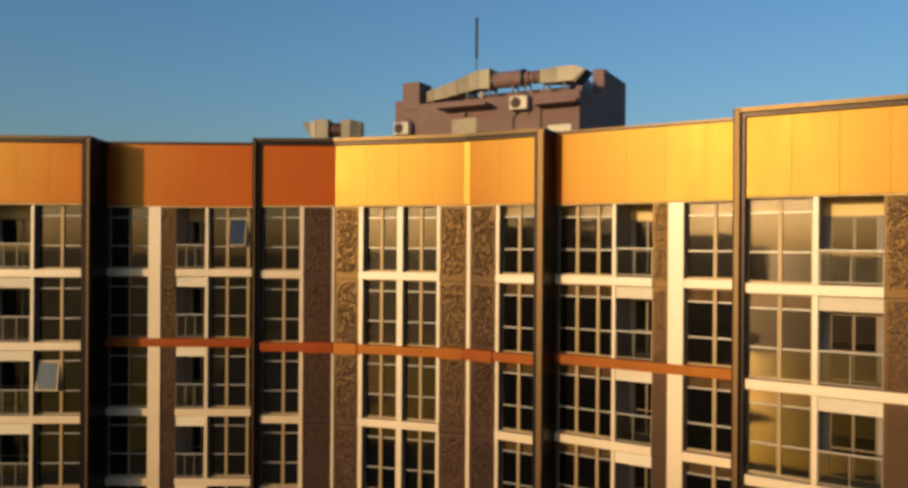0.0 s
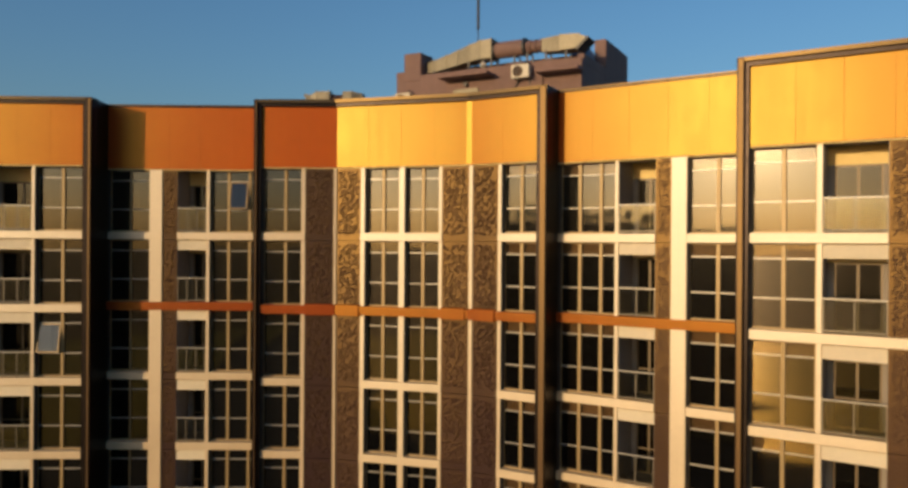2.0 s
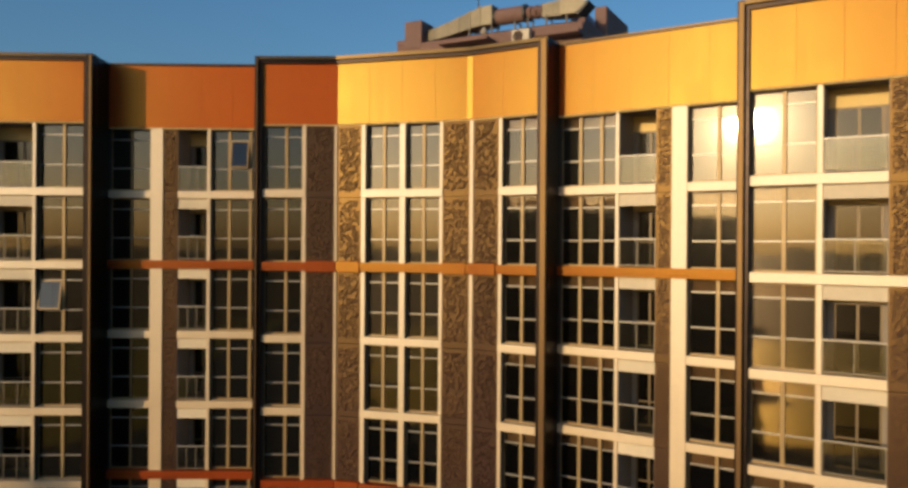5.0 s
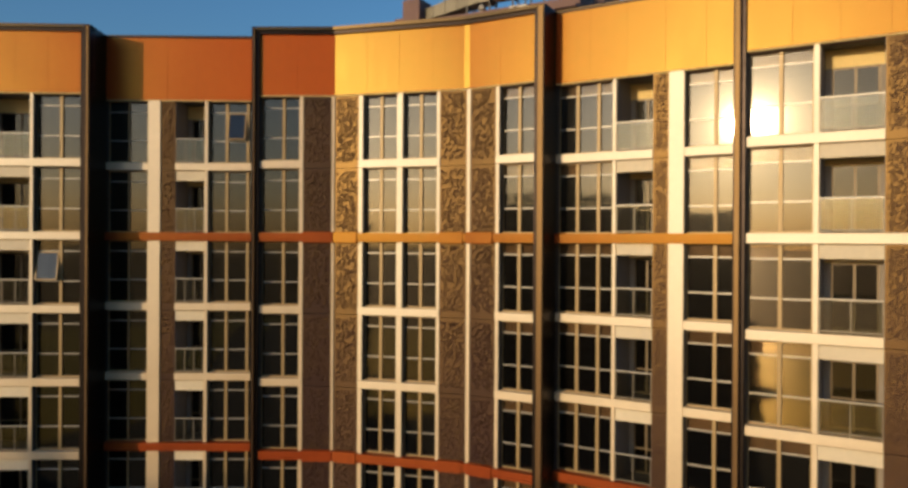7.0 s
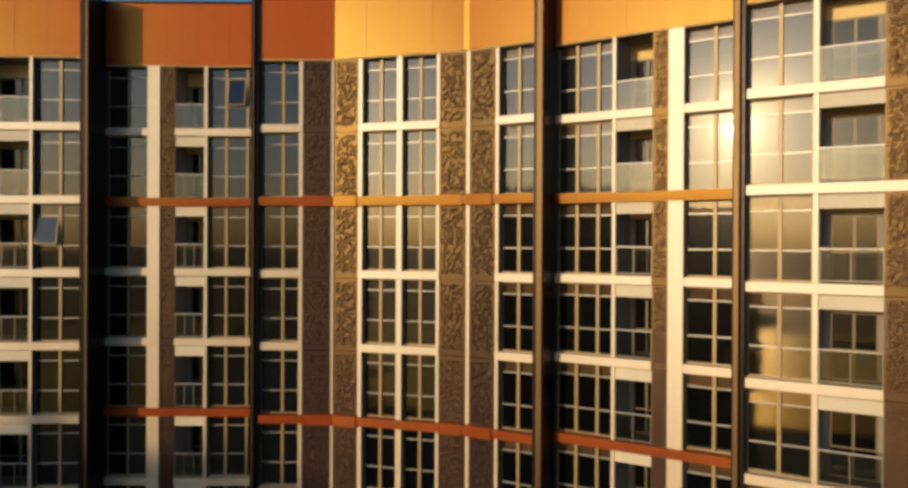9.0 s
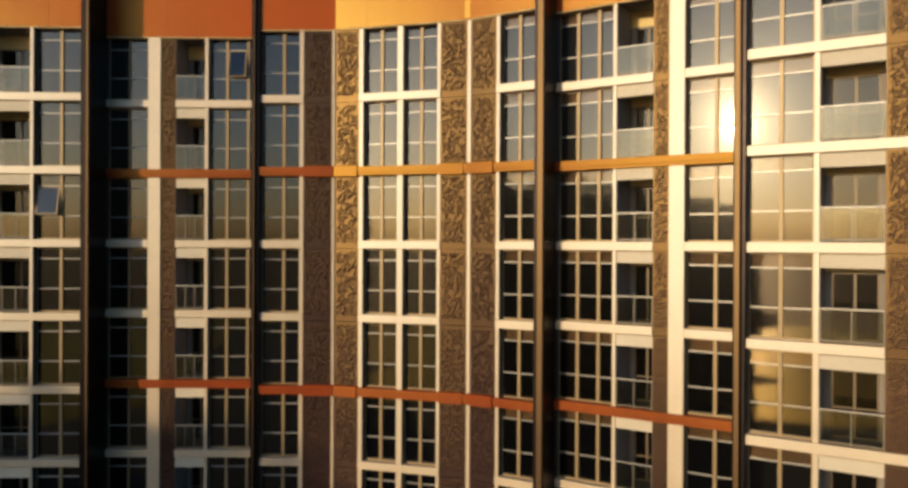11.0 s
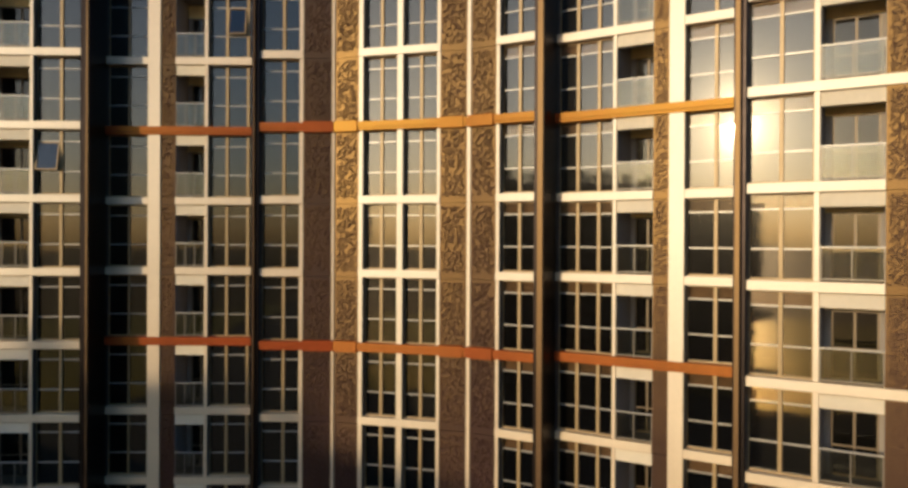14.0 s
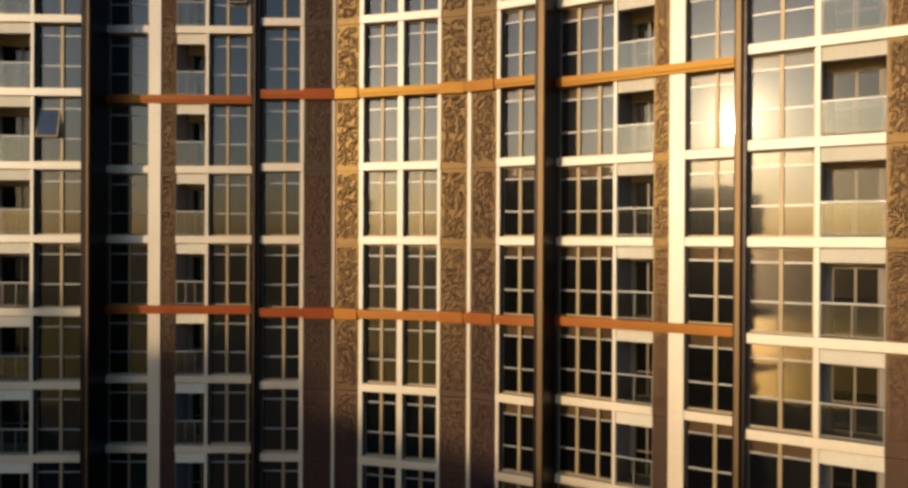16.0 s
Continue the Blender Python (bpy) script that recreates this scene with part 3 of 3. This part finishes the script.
part("canopy", box_mesh("canopy", [(-2.1, 0.1, -0.85, 0.02, BASE + 6.78, BASE + 6.98)], MAUVE, 0.02), plant_room, Matrix(), "thin concrete canopy slab")
part("door_surround", box_mesh("door_surround", [(-2.12, -1.95, -0.12, 0.02, 0, BASE + 6.78)], MAUVE, 0.02), plant_room)
part("louvre_panel", box_mesh("louvre_panel", [(-6.95, -5.5, -0.06, 0.02, BASE + 5.5, BASE + 6.5)] + [(-6.9, -5.55, -0.085, -0.06, BASE + 5.56 + 0.15 * i, BASE + 5.64 + 0.15 * i) for i in range(6)], ZINC), plant_room, Matrix(), "pale metal louvre panel")
part("louvre_panel", box_mesh("louvre_panel", [(-1.6, -0.4, -0.06, 0.02, BASE + 5.2, BASE + 5.85)] + [(-1.55, -0.45, -0.085, -0.06, BASE + 5.26 + 0.15 * i, BASE + 5.34 + 0.15 * i) for i in range(4)], WHITEMETAL), plant_room, Matrix(), "pale metal louvre panel")
part("wall_lamp", finish("wall_lamp", tube(bmesh.new(), (-6.2, -0.22, BASE + 6.72), (-6.2, 0.0, BASE + 6.72), 0.11, 14), DARKMETAL), plant_room, Matrix(), "small round dark wall lamp")
bm = bmesh.new()
tube(bm, (-3.1, -0.05, BASE + 6.72), (-3.45, -0.06, BASE + 6.35), 0.03, 8)
tube(bm, (-3.45, -0.06, BASE + 6.35), (-3.45, -0.06, 0.1), 0.03, 8)
part("pipe", finish("pipe", bm, DARKMETAL), plant_room)


def ac_unit(m):
    """An outdoor air-conditioning unit with a round fan grille."""
    ob = thing("air_conditioner", m, "off-white outdoor air-conditioning unit with a round dark fan grille", "air conditioner", "outdoor units on the plant room")
    part("casing", box_mesh("casing", [(-0.47, 0.47, -0.4, 0.0, 0, 0.66)], WHITEMETAL, 0.02), ob)
    bm = bmesh.new()
    tube(bm, (-0.12, -0.43, 0.33), (-0.12, -0.401, 0.33), 0.27, 24)
    grille = part("fan_grille", finish("fan_grille", bm, GRILLE), ob)
    bm = bmesh.new()
    for i in range(8):
        a = math.pi * i / 8
        tube(bm, (-0.12 - 0.26 * math.cos(a), -0.44, 0.33 - 0.26 * math.sin(a)), (-0.12 + 0.26 * math.cos(a), -0.44, 0.33 + 0.26 * math.sin(a)), 0.008, 5)
    part("guard_wire", finish("guard_wire", bm, DARKMETAL), grille)
    bm = bmesh.new()
    tube(bm, (0.3, -0.25, 0.64), (0.3, -0.2, 0.8), 0.035, 8)
    tube(bm, (0.3, -0.2, 0.8), (0.22, 0.02, 0.84), 0.035, 8)
    part("pipe", finish("pipe", bm, DARKMETAL), ob, Matrix(), "insulated dark refrigerant pipe")
    for x in (-0.33, 0.33):
        part("bracket", box_mesh("bracket", [(x - 0.025, x + 0.025, -0.42, 0.12, -0.05, -0.005), (x - 0.025, x + 0.025, 0.07, 0.12, -0.3, -0.05)], DARKMETAL), ob)
    return ob


ac_unit(ROOM @ pose(-3.0, -0.12, BASE + 6.68))
ac_unit(ROOM @ pose(-9.8, -0.12, BASE + 5.85))


def duct_section(bm, p, q, a, b):
    """A square duct from p to q, a wide and high at its start and b at its end."""
    p, q = Vector(p), Vector(q)
    rings = []
    for c, r in ((p, a / 2), (q, b / 2)):
        rings.append([bm.verts.new(c + Vector((0, y * r, z * r))) for y, z in ((-1, -1), (1, -1), (1, 1), (-1, 1))])
    lo, hi = rings
    bm.faces.new(lo[::-1])
    bm.faces.new(hi)
    for i in range(4):
        j = (i + 1) % 4
        bm.faces.new((lo[i], lo[j], hi[j], hi[i]))
    return bm


duct = thing("ventilation_duct", ROOM @ pose(0, 0, H), "galvanised ventilation duct running along the plant room roof", "duct")
BASED = BASE - H
steps = [(-9.05, 7.92, 0.55), (-8.35, 8.02, 0.62), (-7.65, 8.14, 0.70), (-6.95, 8.28, 0.78), (-6.2, 8.44, 0.88), (-5.6, 8.55, 0.95), (-4.95, 8.55, 0.98)]
for (x0, z0, a), (x1, z1, b) in zip(steps[:-1], steps[1:]):
    sec = part("duct_section", finish("duct_section", duct_section(bmesh.new(), (x0, 0.8, z0 + BASED), (x1 - 0.03, 0.8, z1 + BASED), a, b), ZINC), duct)
    part("flange", finish("flange", duct_section(bmesh.new(), (x1 - 0.05, 0.8, z1 + BASED), (x1, 0.8, z1 + BASED), b + 0.07, b + 0.07), ZINC), sec)
drum = part("duct_drum", finish("duct_drum", tube(bmesh.new(), (-4.95, 0.8, 8.5 + BASED), (-3.2, 0.8, 8.5 + BASED), 0.42, 24), MAUVE), duct, Matrix(), "brown round fan drum")
for x in (-4.9, -3.25):
    part("ring", finish("ring", tube(bmesh.new(), (x - 0.06, 0.8, 8.5 + BASED), (x + 0.06, 0.8, 8.5 + BASED), 0.47, 24), DARKMETAL), drum)
bm = bmesh.new()
for i in range(6):
    tube(bm, (-3.15 + 0.15 * i, 0.8, 8.48 + BASED), (-3.04 + 0.15 * i, 0.8, 8.48 + BASED), 0.30 + 0.05 * (i % 2), 20)
part("flexible_sleeve", finish("flexible_sleeve", bm, MAUVE), duct)
sec = part("duct_section", finish("duct_section", duct_section(bmesh.new(), (-2.25, 0.8, 8.42 + BASED), (-1.3, 0.8, 8.42 + BASED), 0.66, 0.76), ZINC), duct)
part("flange", finish("flange", duct_section(bmesh.new(), (-1.32, 0.8, 8.42 + BASED), (-1.26, 0.8, 8.42 + BASED), 0.82, 0.82), ZINC), sec)
bm = prism(bmesh.new(), [(-1.26, 8.04), (-0.45, 8.04), (0.1, 8.52), (-0.3, 8.74), (-1.26, 8.80)], 0, 1)
bmesh.ops.transform(bm, matrix=Matrix(((1, 0, 0, 0), (0, 0, 1, 0.3), (0, 1, 0, BASED), (0, 0, 0, 1))), verts=bm.verts[:])
mouth = part("outlet", finish("outlet", bm, ZINC), duct, Matrix(), "slanted duct outlet")
bm = prism(bmesh.new(), [(-0.42, 7.98), (-0.32, 7.94), (0.24, 8.50), (0.12, 8.56)], 0, 1.1)
bmesh.ops.transform(bm, matrix=Matrix(((1, 0, 0, 0), (0, 0, 1, 0.25), (0, 1, 0, BASED), (0, 0, 0, 1))), verts=bm.verts[:])
part("outlet_rim", finish("outlet_rim", bm, DARKMETAL), mouth)
for x, top in ((-8.4, 7.72), (-6.3, 8.0), (-5.0, 8.08), (-3.7, 8.08), (-3.0, 8.15), (-2.0, 8.15), (-0.95, 8.12)):
    part("leg", box_mesh("leg", [(x - 0.04, x + 0.04, 0.4, 0.46, 0, top + BASED), (x - 0.04, x + 0.04, 1.14, 1.2, 0, top + BASED), (x - 0.04, x + 0.04, 0.46, 1.14, top + BASED - 0.06, top + BASED)], DARKMETAL), duct)

mast = thing("antenna_mast", ROOM @ pose(-6.5, 1.9, H), "slender dark antenna mast on the plant room roof", "antenna")
part("pole", finish("pole", tube(bmesh.new(), (0, 0, 0), (0, 0, 2.6), 0.03, 10), DARKMETAL), mast)
part("aerial", finish("aerial", tube(bmesh.new(), (0, 0, 2.6), (0, 0, 4.8), 0.075, 10), DARKMETAL), mast)
part("base_plate", box_mesh("base_plate", [(-0.25, 0.25, -0.25, 0.25, 0, 0.08)], DARKMETAL, 0.01), mast)

unit = thing("roof_fan", pose(-6.8, 42.3, ROOFZ, 0, 0, -6), "galvanised roof extract fan with square duct ends", "fan")
FANZ = BASE + 6.3
for x0, x1, a, b in ((-1.2, -0.85, 0.75, 1.0), (-0.82, -0.15, 1.02, 1.02), (0.6, 1.1, 0.98, 0.98), (1.13, 1.65, 1.0, 0.75)):
    sec = part("duct_section", finish("duct_section", duct_section(bmesh.new(), (x0, 0, FANZ), (x1, 0, FANZ), a, b), ZINC), unit)
    part("flange", finish("flange", duct_section(bmesh.new(), (x1 - 0.03, 0, FANZ), (x1 + 0.02, 0, FANZ), b + 0.07, b + 0.07), ZINC), sec)
part("motor", finish("motor", tube(bmesh.new(), (-0.15, 0, FANZ), (0.6, 0, FANZ), 0.4, 18), GRILLE), unit, Matrix(), "rusty brown round fan motor")
part("cowl", finish("cowl", duct_section(bmesh.new(), (-1.7, 0, FANZ + 0.42), (-1.22, 0, FANZ), 0.12, 0.7), ZINC), unit)
for x in (-1.0, -0.3, 0.75, 1.4):
    part("leg", box_mesh("leg", [(x - 0.04, x + 0.04, -0.4, -0.34, 0, FANZ - 0.5), (x - 0.04, x + 0.04, 0.34, 0.4, 0, FANZ - 0.5), (x - 0.04, x + 0.04, -0.34, 0.34, FANZ - 0.56, FANZ - 0.5)], DARKMETAL), unit)

# ---- the tower opposite, behind the camera ----
tower = thing("opposite_tower", pose(-95, -86, 0), "brown concrete residential tower standing opposite across the street", "building")
TH = 38.7
part("wall", box_mesh("wall", [(-30, 0, 0, 100, 0, TH)], GRAVEL), tower)
slab = box_mesh("balcony_slab", [(-12, 1.2, -1.2, 99, 0, 0.25)], GRAVEL)
front = box_mesh("balcony_front", [(1.1, 1.2, -1.2, 99, 0.25, 1.2), (-12, 1.1, -1.2, -1.1, 0.25, 1.2)], GRAVEL)
for k in range(13):
    b = part("balcony_slab", slab, tower, pose(0, 0, 2.93 * k + 2.6))
    if k < 12:
        part("balcony_front", front, b)
part("upper_wall", box_mesh("upper_wall", [(-29, -0.05, 27.5, 99.5, TH, TH + 0.8)], GRAVEL), tower)
part("corner_bay", box_mesh("corner_bay", [(0, 5.6, 0.5, 26, 0, TH - 3.2)], GRAVEL), tower)
nook = box_mesh("balcony", [(5.6, 7.0, 1.0, 8.0, 0, 1.15)], GRAVEL, 0.3)
for k in range(12):
    part("balcony", nook, tower, pose(0, 0, 2.93 * k + 2.5))
pane = box_mesh("window", [(0.0, 0.08, -1.1, 1.1, 0, 1.5)], TOWERGLASS)
side_pane = box_mesh("window", [(-1.1, 1.1, -0.08, 0.0, 0, 1.5)], TOWERGLASS)
for k in range(12):
    for i in range(16):
        part("window", pane, tower, pose(0, 4.5 + 6.0 * i, 2.93 * k + 3.8))
    for i in range(4):
        part("window", side_pane, tower, pose(-4.0 - 7.0 * i, 0, 2.93 * k + 3.8))


def roof_tree(m, h, group):
    """A small tree: a tapered trunk, forked limbs and a loose crown of single leaves."""
    tree = thing("tree", m, "small dense dark green tree on the roof of the tower opposite", "tree", group)
    bm = bmesh.new()
    bmesh.ops.create_cone(bm, cap_ends=True, segments=8, radius1=0.13, radius2=0.07, depth=h * 0.4, matrix=Matrix.Translation((0, 0, h * 0.2)))
    tips = []
    for i in range(11):
        a = i * 1.15 + random.uniform(-0.3, 0.3)
        tip = Vector((math.cos(a) * h * 0.24, math.sin(a) * h * 0.24, h * random.uniform(0.22, 0.82)))
        tube(bm, (0, 0, h * random.uniform(0.1, 0.35)), tip, 0.035, 5)
        tips.append(tip)
    part("trunk", finish("trunk", bm, BARK), tree)
    verts, faces = [], []
    for i in range(800):
        c = random.choice(tips) + Vector([random.gauss(0, 1) for _ in range(3)]) * h * 0.105
        u, v = Vector([random.gauss(0, 1) for _ in range(3)]).normalized(), Vector([random.gauss(0, 1) for _ in range(3)]).normalized()
        r = random.uniform(0.09, 0.2)
        faces.append(tuple(range(len(verts), len(verts) + 4)))
        verts += [tuple(c + q) for q in (u * r, v * r * 0.6, -u * r, -v * r * 0.6)]
    me = bpy.data.meshes.new("crown")
    me.from_pydata(verts, [], faces)
    me.materials.append(LEAF)
    part("crown", me, tree)
    return tree


GARDEN = "trees on the roof opposite"
trees = [roof_tree(pose(-98.0, -67, TH), 2.3, GARDEN), roof_tree(pose(-98.6, -64.3, TH), 2.8, GARDEN), roof_tree(pose(-97.4, -61.4, TH), 1.9, GARDEN)]
for i in range(21):
    copy_thing(trees[(i * 2 + i // 4) % 3], pose(random.uniform(-99.5, -97.0), -57.6 + 2.1 * i + random.uniform(-1.1, 1.1), TH + 0.8, 0, 0, random.uniform(0, 360)))

# ---- ground and water ----
ground = new("ground", box_mesh("ground", [(-3000, 3000, -3000, 3000, -0.5, 0.0)], GROUND))
tagged(ground, "dark green and grey open ground around the blocks", "ground", kind="structure")
# Unseen sheet added to brighten low reflections like haze over far ground.
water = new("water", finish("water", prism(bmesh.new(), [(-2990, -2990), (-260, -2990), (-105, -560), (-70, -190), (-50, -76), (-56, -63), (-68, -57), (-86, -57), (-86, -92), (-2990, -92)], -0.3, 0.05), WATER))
tagged(water, "wide brown water sheet standing in for sunlit haze over far ground", "water", kind="structure")
# Water with the gold of the sun's glint put into its colour.
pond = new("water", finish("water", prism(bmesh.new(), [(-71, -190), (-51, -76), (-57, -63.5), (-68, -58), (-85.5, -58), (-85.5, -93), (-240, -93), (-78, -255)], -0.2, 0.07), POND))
tagged(pond, "smooth open water with the low sun's gold glare in its colour", "water", kind="structure")
spit = new("ground", finish("ground", prism(bmesh.new(), [(-190 + (20 + 4 * math.sin(a * 3)) * math.cos(a) * 0.71 - 42 * math.sin(a) * 0.71, -175 - (20 + 4 * math.sin(a * 3)) * math.cos(a) * 0.71 - 42 * math.sin(a) * 0.71) for a in [math.tau * i / 40 for i in range(40)]], -0.2, 0.6), GROUND))
tagged(spit, "low dark wooded spit of land in the water", "ground", kind="structure")
